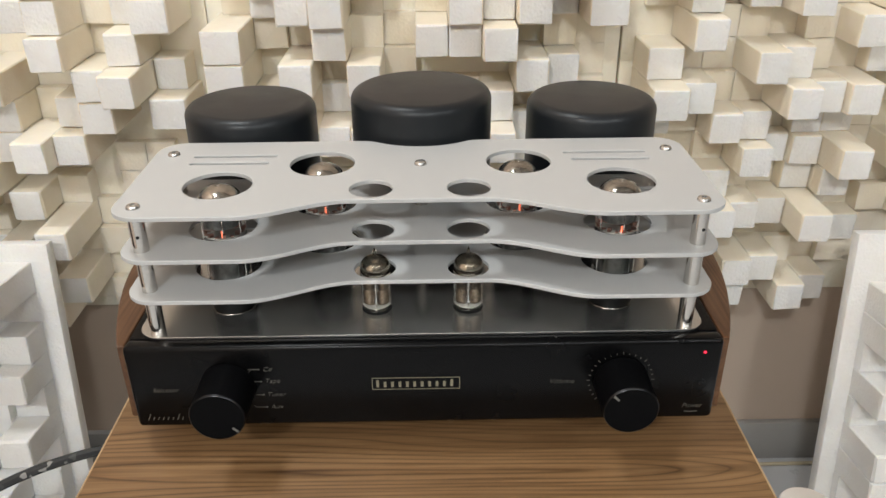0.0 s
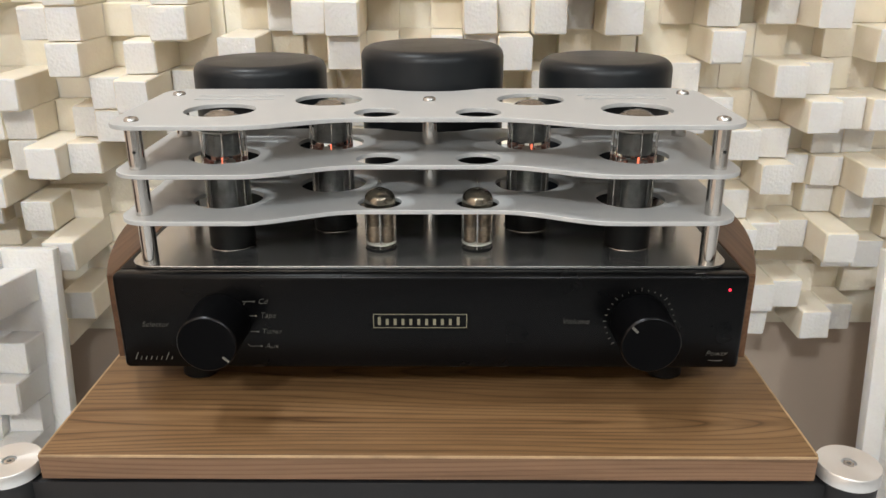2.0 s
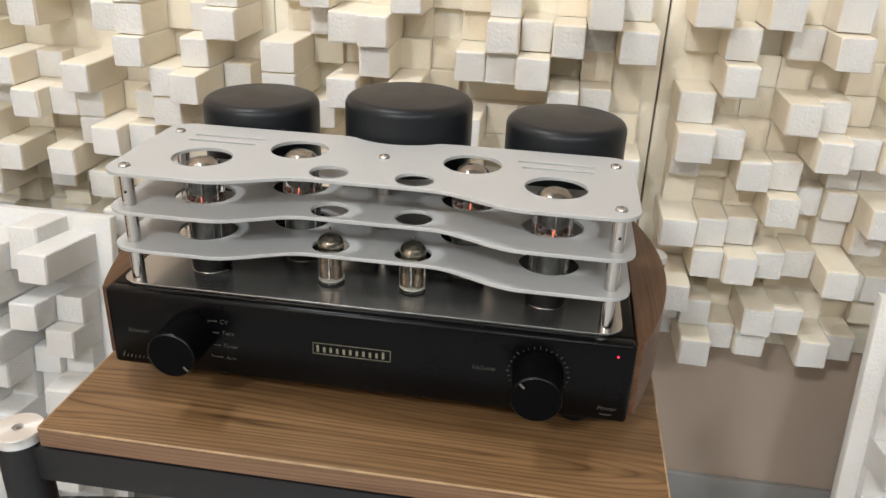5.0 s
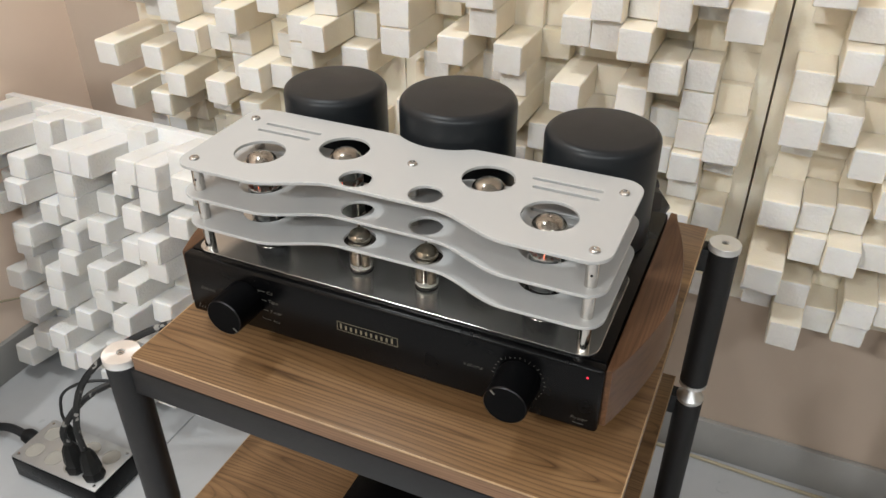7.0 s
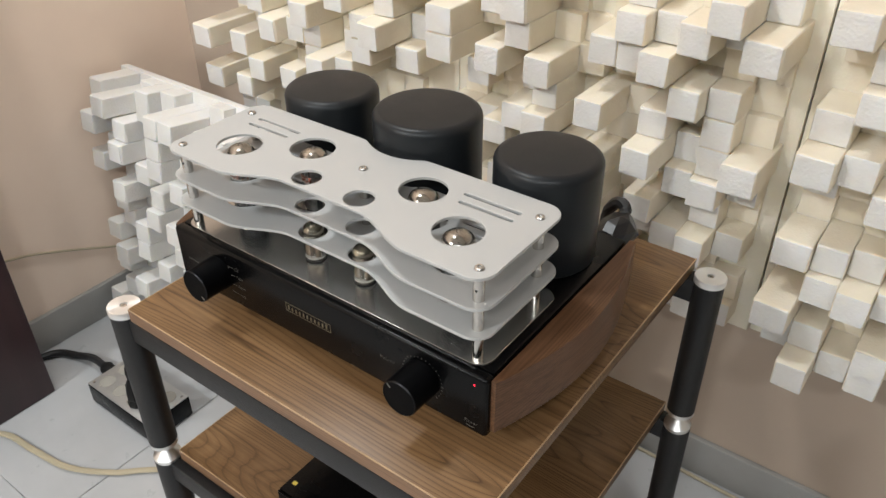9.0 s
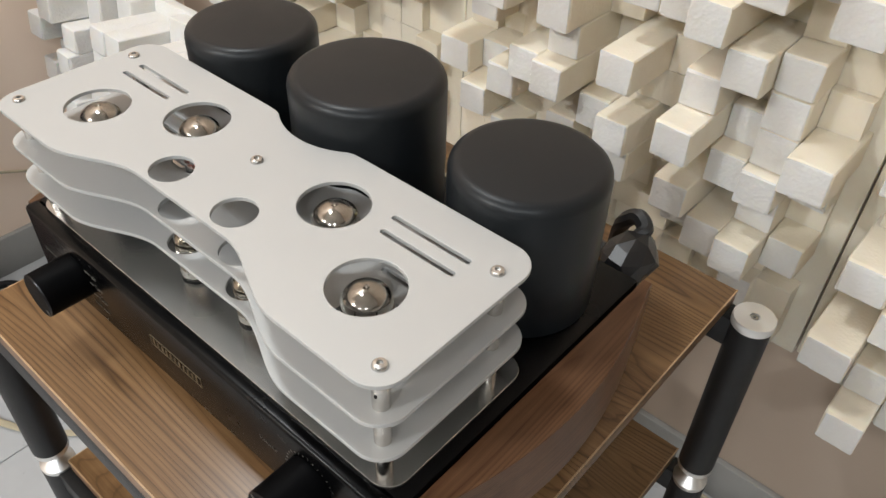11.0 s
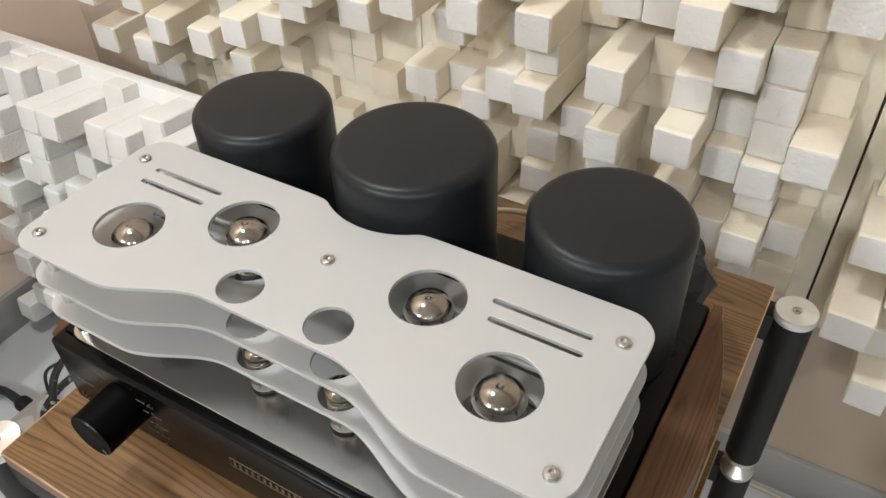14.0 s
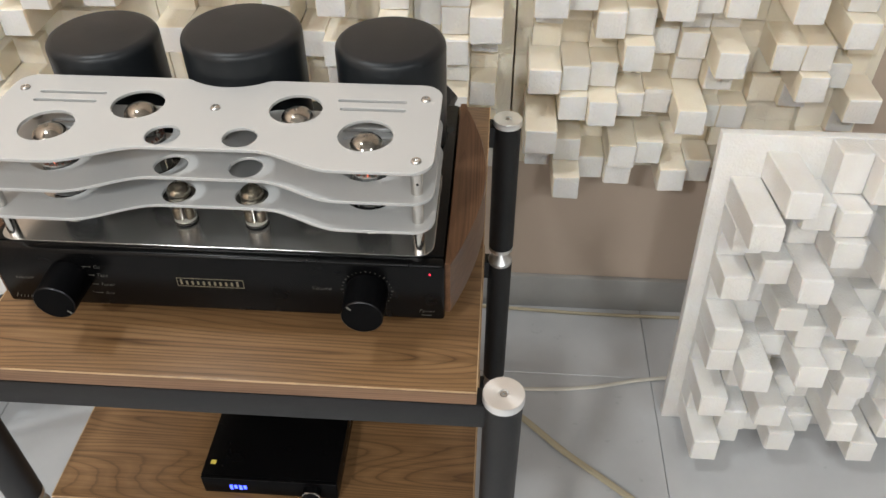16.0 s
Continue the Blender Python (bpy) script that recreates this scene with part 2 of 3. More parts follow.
def smooth_path(pts, n=10):
    """Catmull-Rom through the points."""
    p = [Vector(q) for q in pts]
    p = [p[0] * 2 - p[1]] + p + [p[-1] * 2 - p[-2]]
    out = []
    for i in range(1, len(p) - 2):
        for k in range(n):
            t = k / n
            a, b, c, d = p[i - 1:i + 3]
            out.append(0.5 * (2 * b + (c - a) * t + (2 * a - 5 * b + 4 * c - d) * t * t + (3 * b - a - 3 * c + d) * t ** 3))
    out.append(p[-2])
    return out


def pipe(pts, r, seg=8, bm=None, flat=1.0, n=10):
    """A cable or rod along a smooth path."""
    bm = bm or bmesh.new()
    path = smooth_path(pts, n)
    rings = []
    for i, p in enumerate(path):
        d = (path[min(i + 1, len(path) - 1)] - path[max(i - 1, 0)]).normalized()
        side = d.cross(Vector((0, 0, 1)))
        side = side.normalized() if side.length > 1e-3 else Vector((1, 0, 0))
        up = side.cross(d).normalized()
        rings.append([bm.verts.new(p + side * r * math.cos(2 * math.pi * k / seg) + up * r * flat * math.sin(2 * math.pi * k / seg)) for k in range(seg)])
    for a, b in zip(rings, rings[1:]):
        for k in range(seg):
            bm.faces.new((a[k], a[(k + 1) % seg], b[(k + 1) % seg], b[k]))
    bm.faces.new(rings[0])
    bm.faces.new(rings[-1])
    return bm


def plate(outlines, z0, z1, off, bevel=0.0004):
    """A flat plate from closed outlines (the first outside, the rest holes), between two heights."""
    cu = bpy.data.curves.new("outline", "CURVE")
    cu.dimensions, cu.fill_mode = "2D", "BOTH"
    cu.extrude, cu.bevel_depth, cu.bevel_resolution = (z1 - z0) / 2 - bevel, bevel, 1
    cu.offset = -bevel
    for o in outlines:
        sp = cu.splines.new("POLY")
        sp.points.add(len(o) - 1)
        for q, (x, y) in zip(sp.points, o):
            q.co = (x, y, 0, 1)
        sp.use_cyclic_u = True
    ob = bpy.data.objects.new("outline", cu)
    scene.collection.objects.link(ob)
    bpy.context.view_layer.update()
    me = bpy.data.meshes.new_from_object(ob.evaluated_get(bpy.context.evaluated_depsgraph_get()))
    bpy.data.objects.remove(ob)
    bm = bmesh.new()
    bm.from_mesh(me)
    bmesh.ops.remove_doubles(bm, verts=bm.verts, dist=0.00002)
    bm.to_mesh(me)
    bm.free()
    me.transform(Matrix.Translation(Vector((0, 0, (z0 + z1) / 2)) - off))
    shade(me, 12)
    return me


def words(text, size, shear=0.0, spacing=1.0, depth=0.00015, align="LEFT"):
    """Lettering in the x-y plane, as a mesh."""
    cu = bpy.data.curves.new("letters", "FONT")
    cu.body, cu.size, cu.shear, cu.space_character, cu.extrude, cu.align_x = text, size, shear, spacing, depth, align
    cu.resolution_u, cu.offset = 3, -0.026 * size
    ob = bpy.data.objects.new("letters", cu)
    scene.collection.objects.link(ob)
    bpy.context.view_layer.update()
    me = bpy.data.meshes.new_from_object(ob.evaluated_get(bpy.context.evaluated_depsgraph_get()))
    bpy.data.objects.remove(ob)
    return me


def circle(cx, cy, r, n=48):
    return [(cx + r * math.cos(2 * math.pi * i / n), cy + r * math.sin(2 * math.pi * i / n)) for i in range(n)]


def rounded(x0, x1, y0, y1, r, n=8):
    out = []
    for cx, cy, a0 in ((x1 - r, y1 - r, 0), (x0 + r, y1 - r, 90), (x0 + r, y0 + r, 180), (x1 - r, y0 + r, 270)):
        for i in range(n + 1):
            a = radians(a0 + 90 * i / n)
            out.append((cx + r * math.cos(a), cy + r * math.sin(a)))
    return out


def slot(x0, x1, y, r, n=6):
    return rounded(x0, x1, y - r, y + r, r * 0.999, n)


# ---- the room ----
RIGHT, BACK = 2.6, -3.2
floor = solid("floor", box(LEFT - 0.1, RIGHT + 0.1, BACK - 0.1, WALL + 0.1, -0.1, -0.006), GROUT, "grey grout bed of a tiled floor", "floor", kind="structure")
solid("ceiling", box(LEFT - 0.1, RIGHT + 0.1, BACK - 0.1, WALL + 0.1, CEIL, CEIL + 0.1), CEILM, "plain white painted ceiling", "ceiling", kind="structure")
solid("wall_north", box(LEFT - 0.1, RIGHT + 0.1, WALL, WALL + 0.1, 0, CEIL), WALLP, "painted wall behind white foam panels, shade put into its colour", "wall", kind="structure")
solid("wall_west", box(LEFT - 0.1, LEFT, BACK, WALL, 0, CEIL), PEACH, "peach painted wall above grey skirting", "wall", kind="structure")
solid("wall_east", box(RIGHT, RIGHT + 0.1, BACK, WALL, 0, CEIL), FARWALL, "unseen wall, beige kept dark to dim reflections", "wall", kind="structure")
solid("wall_south", box(LEFT - 0.1, RIGHT + 0.1, BACK - 0.1, BACK, 0, CEIL), FARWALL, "unseen wall, beige kept dark to dim reflections", "wall", kind="structure")
SKH = 0.085
solid("skirting_north", box(LEFT + 0.012, RIGHT, WALL - 0.012, WALL, 0, SKH, 0.002), SKIRT, "grey tile skirting along the wall", "skirting", kind="structure")
solid("skirting_west", box(LEFT, LEFT + 0.012, BACK, WALL, 0, SKH, 0.002), SKIRT, "grey tile skirting along the wall", "skirting", kind="structure")

# ---- the rack ----
PX, PY0, PY1, PR = 0.262, -0.05, 0.402, 0.0182
TOP = 0.635


def post(rack, x, y):
    p = None
    for z0, z1, k in ((0.402, 0.616, 0), (0.102, 0.369, 1), (0.03, 0.069, 2)):
        q = part("post", lathe([(PR - 0.001, z0), (PR, z0 + 0.001), (PR, z1 - 0.001), (PR - 0.001, z1)], (x, y, 0), 32), POST, rack, "black powder-coated tube")
        if k == 0:
            p = q
    cap = part("cap", lathe([(0.0182, 0.616), (0.0193, 0.6165), (0.0193, 0.624), (0.0186, 0.625), (0.0045, 0.625), (0.0045, 0.6215), (0, 0.6215)], (x, y, 0), 48), TURNED, rack, "turned aluminium cap with a centre screw")
    part("cap_screw", lathe([(0.0035, 0.6216), (0.0035, 0.6243), (0.0015, 0.6243), (0.0015, 0.6225), (0, 0.6225)], (x, y, 0), 6), STEEL, cap)
    for z in (0.3855, 0.0855):
        part("spike_joint", lathe([(0.0178, z - 0.0165), (0.0183, z - 0.011), (0.0174, z - 0.010), (0.006, z), (0.0065, z + 0.001), (0.0174, z + 0.0105), (0.0183, z + 0.0115), (0.0178, z + 0.0165)], (x, y, 0), 40), BRUSHED, rack, "turned aluminium cone joint")
    part("foot", lathe([(0.004, 0.0), (0.012, 0.008), (0.018, 0.022), (0.019, 0.03)], (x, y, 0), 32), BRUSHED, rack, "aluminium spike foot")


rack = thing("hifi_rack", 0, 0.176, 0, "three-tier hi-fi rack with black posts and walnut shelves", "rack")
for x in (-PX, PX):
    for y in (PY0, PY1):
        post(rack, x, y)
for zt, y0, y1 in ((TOP, -0.058, 0.412), (0.392, -0.045, 0.412), (0.096, -0.045, 0.412)):
    part("shelf", box(-0.238, 0.238, y0, y1, zt - 0.0175, zt, 0.0012), WOOD, rack, "walnut-veneered shelf board")
    part("edge_band", box(-0.2378, 0.2378, y0 - 0.0009, y0 + 0.0003, zt - 0.0172, zt - 0.0006), EDGE, rack, "walnut edge band")
    part("edge_line", box(-0.2379, 0.2379, y0 - 0.0011, y0 + 0.0002, zt - 0.0016, zt - 0.0004), EDGE_LINE, rack, "pale line along the front edge")
    for s in (-1, 1):
        part("edge_line", box(min(s * 0.2372, s * 0.2383), max(s * 0.2372, s * 0.2383), y0 + 0.001, y1, zt - 0.0014, zt + 0.0001), EDGE_LINE, rack, "pale line along the side edge")
    for y in (PY0, PY1):
        part("rail", box(-PX + 0.012, PX - 0.012, y - 0.008, y + 0.014, zt - 0.053, zt - 0.0205, 0.0015), POST, rack, "black steel rail")

# ---- the amplifier ----
CH = 0.7287         # top of the front panel
amp = thing("tube_amplifier", 0, 0.13, TOP, "black tube amplifier with silver three-tier tube guard on walnut shelf", "amplifier")
part("chassis", box(-0.2022, 0.2048, 0.012, 0.262, 0.664, CH + 0.001, 0.003), BLACK, amp, "black lacquered chassis")
panel = part("front_panel", box(-0.2028, 0.2056, 0.0, 0.0125, 0.6622, CH + 0.001, 0.0035, 3), BLACK, amp, "black lacquered front panel")
for s in (-1, 1):
    out, off = [], 0.0028 if s > 0 else 0.0
    for i in range(25):
        y = 0.006 + 0.262 * i / 24
        u = i / 24
        out.append((s * (0.2078 + off + 0.0262 * math.sin(math.pi * min(1, u * 1.02)) ** 0.9 + 0.002 * u), y))
    ring = [(s * (0.2031 + off), 0.006)] + out + [(s * (0.2031 + off), 0.268)]
    if s < 0:
        ring = ring[::-1]
    part_mesh("side_cheek", plate([ring], 0.6675, CH - 0.001, BASE[amp], 0.0012), CHEEK, amp, "curved walnut side cheek")
for x in (-0.167, 0.169):
    for y in (0.045, 0.225):
        part("foot", lathe(round_top(0.0130, 0.028, 0.002, TOP), (x, y, 0), 32), RUBBER, amp, "black rubber foot")
steel = part_mesh("top_plate", plate([rounded(-0.1955, 0.1955, 0.010, 0.138, 0.015)], CH + 0.001, CH + 0.003, BASE[amp]), STEEL, amp, "polished steel top plate")

# tube guard of three plates on standoffs
BIG = ((-0.137, 0.054), (-0.0705, 0.0915), (0.0705, 0.0915), (0.137, 0.054))
SMALL = ((-0.0328, 0.045), (0.0328, 0.045))


def guard_outline():
    def front(x):
        u = max(0.0, min(1.0, (0.118 - abs(x)) / 0.072))
        return 0.0035 + 0.0235 * u * u * (3 - 2 * u)

    def back(x):
        r, cy = 0.0605, 0.185
        if abs(x) < 0.0375:
            return cy - math.sqrt(r * r - x * x) - 0.0005
        u = max(0.0, min(1.0, (0.05 - abs(x)) / 0.0125))
        return 0.1375 - 0.0007 * u
    R, W = 0.019, 0.1967
    o = []
    for i in range(9):
        a = radians(180 + 90 * i / 8)
        o.append((-W + R + R * math.cos(a), front(W) + R + R * math.sin(a)))
    for i in range(1, 60):
        x = -W + R + 2 * (W - R) * i / 60
        o.append((x, front(x)))
    for i in range(9):
        a = radians(270 + 90 * i / 8)
        o.append((W - R + R * math.cos(a), front(W) + R + R * math.sin(a)))
    for i in range(9):
        a = radians(90 * i / 8)
        o.append((W - R + R * math.cos(a), 0.1375 - R + R * math.sin(a)))
    for i in range(1, 80):
        x = W - R - 2 * (W - R) * i / 80
        o.append((x, back(x)))
    for i in range(9):
        a = radians(90 + 90 * i / 8)
        o.append((-W + R + R * math.cos(a), 0.1375 - R + R * math.sin(a)))
    return o


SCREWS = ((-0.1825, 0.019), (0.1825, 0.019), (-0.1825, 0.112), (0.1825, 0.112), (0.0, 0.088))
PL = (0.825, 0.7945, 0.7643)
holes = [circle(x, y, 0.0232) for x, y in BIG] + [circle(x, y, 0.0146) for x, y in SMALL]
for s in (-1, 1):
    holes += [slot(min(s * 0.105, s * 0.1665), max(s * 0.105, s * 0.1665), 0.1075, 0.0022), slot(min(s * 0.109, s * 0.1665), max(s * 0.109, s * 0.1665), 0.0935, 0.0022)]
for zt in PL:
    part_mesh("guard_plate", plate([guard_outline()] + holes, zt - 0.003, zt, BASE[amp]), ALU, amp, "satin silver guard plate with round tube openings")
for x, y in SCREWS:
    for z0, z1 in ((CH + 0.003, PL[2] - 0.003), (PL[2], PL[1] - 0.003), (PL[1], PL[0] - 0.003)):
        part("standoff", lathe([(0.0052, z0), (0.0052, z1)], (x, y, 0), 24), CHROME, amp, "chrome standoff pillar")
    sc = part("screw", lathe([(0.0046, PL[0]), (0.0044, PL[0] + 0.0012), (0.0036, PL[0] + 0.0021), (0.0018, PL[0] + 0.0024), (0.0018, PL[0] + 0.001), (0, PL[0] + 0.001)], (x, y, 0), 24), STEEL, amp, "domed hex-socket screw")

for x, y in SCREWS[:2]:
    part("pin_hole", lathe([(0.0011, 0.0), (0.0011, 0.0004), (0, 0.0004)], (x + 0.001, y - 0.0050, 0.806), 12, "y"), RUBBER, amp, "small dark hole in the pillar")

# transformer covers
for x, y, r, z in ((0.0, 0.19, 0.0575, 0.8515), (-0.1415, 0.196, 0.0535, 0.8395), (0.1415, 0.196, 0.0535, 0.8405)):
    part("transformer_cover", lathe(round_top(r, z - CH - 0.001, 0.0085, CH + 0.001), (x, y, 0), 72), CAN, amp, "dark grey cylindrical transformer cover")


def power_tube(x, y):
    z0 = CH + 0.0015
    base = part("power_tube", lathe([(0.0150, z0), (0.0156, z0 + 0.001), (0.0156, z0 + 0.024), (0.0150, z0 + 0.0255), (0, z0 + 0.0255)], (x, y, 0), 32), RUBBER, amp, "glass power tube on a black base")
    part("base_ring", lathe([(0.0156, z0 + 0.0004), (0.0166, z0 + 0.0006), (0.0166, z0 + 0.0018), (0.0156, z0 + 0.002)], (x, y, 0), 32, "z", None, False), CHROME, base, "bright ring at the foot")
    g = [(0.0146, z0 + 0.0256), (0.0153, z0 + 0.028), (0.0153, z0 + 0.083)]
    for i in range(1, 8):
        a = i / 8 * math.pi / 2
        g.append((0.0153 * math.cos(a) * 0.999, z0 + 0.083 + 0.0118 * math.sin(a)))
    g.append((0, z0 + 0.0949))
    gl = part("glass", lathe(g, (x, y, 0), 32), GLASS, base, "clear glass envelope")
    gl.visible_shadow = False
    cap = [(0.0130, z0 + 0.0868)]
    for i in range(1, 8):
        a = 0.45 + i / 8 * (math.pi / 2 - 0.45)
        cap.append((0.0144 * math.cos(a), z0 + 0.082 + 0.0115 * math.sin(a)))
    cap += [(0.0012, z0 + 0.0930), (0, z0 + 0.0918)]
    part("getter", lathe(cap, (x, y, 0), 32, "z", None, False), GETTER, base, "silver getter flash")
    part("anode", lathe([(0.0098, z0 + 0.027), (0.0104, z0 + 0.028), (0.0104, z0 + 0.0575), (0.0096, z0 + 0.0585), (0, z0 + 0.0585)], (x, y, 0), 10), ANODE, base, "dark grey anode")
    for dx in (-0.0085, 0.0085):
        part("anode_fin", box(x + dx - 0.0004, x + dx + 0.0004, y - 0.0105, y + 0.0105, z0 + 0.028, z0 + 0.058), ANODE, base)
    part("upper_anode", lathe([(0.0086, z0 + 0.0655), (0.0090, z0 + 0.0665), (0.0090, z0 + 0.0795), (0.0080, z0 + 0.0805), (0, z0 + 0.0805)], (x, y, 0), 10), ANODE, base, "dark grey anode")
    for z in (0.0595, 0.0812):
        part("mica", lathe([(0.0134, z0 + z), (0.0134, z0 + z + 0.0006), (0, z0 + z + 0.0006)], (x, y, 0), 12), MICA, base, "mica spacer")
    part("heater", lathe([(0.0006, z0 + 0.0604), (0.0006, z0 + 0.0650)], (x + 0.001, y - 0.0092, 0), 8), HEAT, base, "glowing orange heater")
    petals = bmesh.new()
    for i in range(14):
        a = 2 * math.pi * i / 14
        bm = box(0.0085, 0.0118, -0.0009, 0.0009, z0 + 0.0603, z0 + 0.0612 + 0.0016 * (i % 2), bm=None)
        bmesh.ops.transform(bm, matrix=Matrix.Translation((x, y, 0)) @ Matrix.Rotation(a, 4, "Z"), verts=bm.verts)
        piece = bpy.data.meshes.new("petal")
        bm.to_mesh(piece)
        bm.free()
        petals.from_mesh(piece)
        bpy.data.meshes.remove(piece)
    part("grid_ring", petals, COPPER, base, "jagged copper grid ring")
    for k in range(3):
        a = 0.7 + k * 2.1
        part("support_wire", lathe([(0.0004, z0 + 0.061), (0.0004, z0 + 0.0865)], (x + 0.0106 * math.cos(a), y + 0.0106 * math.sin(a), 0), 6), CHROME, base)
    for dx in (-0.0112, 0.0112):
        part("rod", lathe([(0.0006, z0 + 0.026), (0.0006, z0 + 0.085)], (x + dx, y - 0.004, 0), 8), CHROME, base)


def small_tube(x, y):
    z0 = CH + 0.0015
    base = part("small_tube", lathe([(0.0108, z0), (0.0108, z0 + 0.0015), (0.0095, z0 + 0.0022), (0, z0 + 0.0022)], (x, y, 0), 32), RUBBER, amp, "small glass signal tube")
    g = [(0.0100, z0 + 0.003), (0.0105, z0 + 0.006), (0.0105, z0 + 0.036)]
    for i in range(1, 7):
        a = i / 7 * math.pi / 2 * 0.92
        g.append((0.0105 * math.cos(a), z0 + 0.036 + 0.008 * math.sin(a)))
    g += [(0.0013, z0 + 0.0445), (0.0012, z0 + 0.047), (0, z0 + 0.0505)]
    gl = part("glass", lathe(g, (x, y, 0), 32), GLASS, base, "clear glass envelope")
    gl.visible_shadow = False
    cap = [(0.0101, z0 + 0.0315), (0.0101, z0 + 0.0365)]
    for i in range(1, 7):
        a = i / 7 * math.pi / 2 * 0.9
        cap.append((0.0100 * math.cos(a), z0 + 0.0362 + 0.0072 * math.sin(a)))
    cap.append((0, z0 + 0.0436))
    part("getter", lathe(cap, (x, y, 0), 32), AMBER, base, "silver getter flash")
    for dx in (-0.0037, 0.0037):
        part("anode", lathe([(0.0031, z0 + 0.0065), (0.0034, z0 + 0.0072), (0.0034, z0 + 0.0165), (0.0029, z0 + 0.0172), (0.0029, z0 + 0.0182), (0.0034, z0 + 0.0190), (0.0034, z0 + 0.0288), (0.0031, z0 + 0.0295)], (x + dx, y, 0), 12), TINPLATE, base, "grey anode")
    for dx, dy in ((-0.0078, 0.0), (0.0078, 0.0), (0.0, -0.005), (0.0, 0.005)):
        part("rod", lathe([(0.0005, z0 + 0.003), (0.0005, z0 + 0.0335)], (x + dx, y + dy, 0), 6), CHROME, base)
    for z in (0.0055, 0.0302):
        part("mica", lathe([(0.0095, z0 + z), (0.0095, z0 + z + 0.0007), (0, z0 + z + 0.0007)], (x, y, 0), 20), MICA, base, "mica spacer")


for x, y in BIG:
    power_tube(x, y)
for x, y in SMALL:
    small_tube(x, y)

# knobs and printing on the front panel
KZ, KL = 0.6975, 0.0338


def knob(x, angle, label):
    k = part("knob", lathe([(0.0187, 0.0), (0.0190, 0.001), (0.0188, 0.004), (0.0184, KL - 0.001), (0.0175, KL), (0, KL)], (x, 0.0, KZ), 48, "y"), KNOB, amp, label)
    part("rim", lathe([(0.0185, KL - 0.0011), (0.0181, KL - 0.0003), (0.0176, KL + 0.0001)], (x, 0.0, KZ), 48, "y", None, False), RIMM, k, "fine bright rim")
    bm = box(-0.0007, 0.0007, -KL - 0.0005, -KL + 0.0005, 0.0125, 0.0174)
    bmesh.ops.transform(bm, matrix=Matrix.Translation((x, 0, KZ)) @ Matrix.Rotation(radians(angle), 4, "Y"), verts=bm.verts)
    part("pointer", bm, SILK, k, "white pointer line")


knob(-0.1347, 132, "black selector knob")
knob(0.137, -45, "black volume knob")


def print_text(name, text, x, z, size, shear=0.28, spacing=1.0, material=SILK):
    me = words(text, size, shear, spacing)
    me.transform(Matrix.Translation(Vector((x, -0.0003, z)) - BASE[amp]) @ Matrix.Rotation(radians(90), 4, "X"))
    return part_mesh(name, me, material, panel, "printed word")


print_text("lettering", "Selector", -0.1873, 0.6932, 0.0053)
print_text("lettering", "Cd", -0.1098, 0.7096, 0.0053)
print_text("lettering", "Tape", -0.1093, 0.6998, 0.0053)
print_text("lettering", "Tuner", -0.1090, 0.6882, 0.0053)
print_text("lettering", "Aux", -0.1075, 0.6775, 0.0053)
print_text("lettering", "Volume", 0.0868, 0.6955, 0.0058)
print_text("lettering", "Power", 0.1825, 0.6725, 0.0054)
for i in range(6):
    a0 = -0.0045 + i * 0.0015
    zz = 0.6685 + 26 * (a0 + 0.00075) ** 2
    part("underline", box(0.1895 + a0, 0.1895 + a0 + 0.0016, -0.0004, 0.0004, zz, zz + 0.0003), SILK, panel)


def print_box(x0, x1, z0, z1, material=SILK, name="print_mark"):
    return part(name, box(x0, x1, -0.0004, 0.0004, z0, z1), material, panel)


for x, z, line in ((-0.1122, 0.7112, 0.0075), (-0.1117, 0.7010, 0.0050), (-0.1110, 0.6897, 0.0052), (-0.1098, 0.6790, 0.0075)):
    print_box(x - line, x - 0.0004, z - 0.00014, z + 0.00014)
    print_box(x - 0.0005, x + 0.0005, z - 0.0005, z + 0.0005)
for i in range(25):
    a = radians(-135 + 270 * i / 24)
    r1 = 0.0236 if i % 4 == 0 else 0.0227
    bm = box(-0.00016, 0.00016, -0.0004, 0.0004, 0.0214, r1)
    bmesh.ops.transform(bm, matrix=Matrix.Translation((0.137, 0, KZ)) @ Matrix.Rotation(a, 4, "Y"), verts=bm.verts)
    part("scale_mark", bm, SILK, panel)
# maker's plate drawn as a framed row of bars, model mark as bars
LX0, LX1, LZ0, LZ1 = -0.0355, 0.0255, 0.6925, 0.7025
for b in ((LX0, LX1, LZ1 - 0.0005, LZ1), (LX0, LX1, LZ0, LZ0 + 0.0005), (LX0, LX0 + 0.0005, LZ0 + 0.0005, LZ1 - 0.0005), (LX1 - 0.0005, LX1, LZ0 + 0.0005, LZ1 - 0.0005)):
    print_box(*b, material=GOLD, name="badge_frame")
for i in range(11):
    x = LX0 + 0.0030 + i * 0.00513
    tall = 0.0058 if i in (0, 10) else 0.0044
    print_box(x, x + 0.0019, LZ0 + 0.0021, LZ0 + 0.0021 + tall, GOLD, "badge_bar")


def slanted_bar(x, z0, z1, lean, w=0.00045):
    bm = box(-w / 2, w / 2, -0.0004, 0.0004, 0, z1 - z0)
    bmesh.ops.transform(bm, matrix=Matrix.Translation((x, 0, z0)) @ Matrix.Rotation(radians(lean), 4, "Y"), verts=bm.verts)
    part("model_bar", bm, SILK, panel)


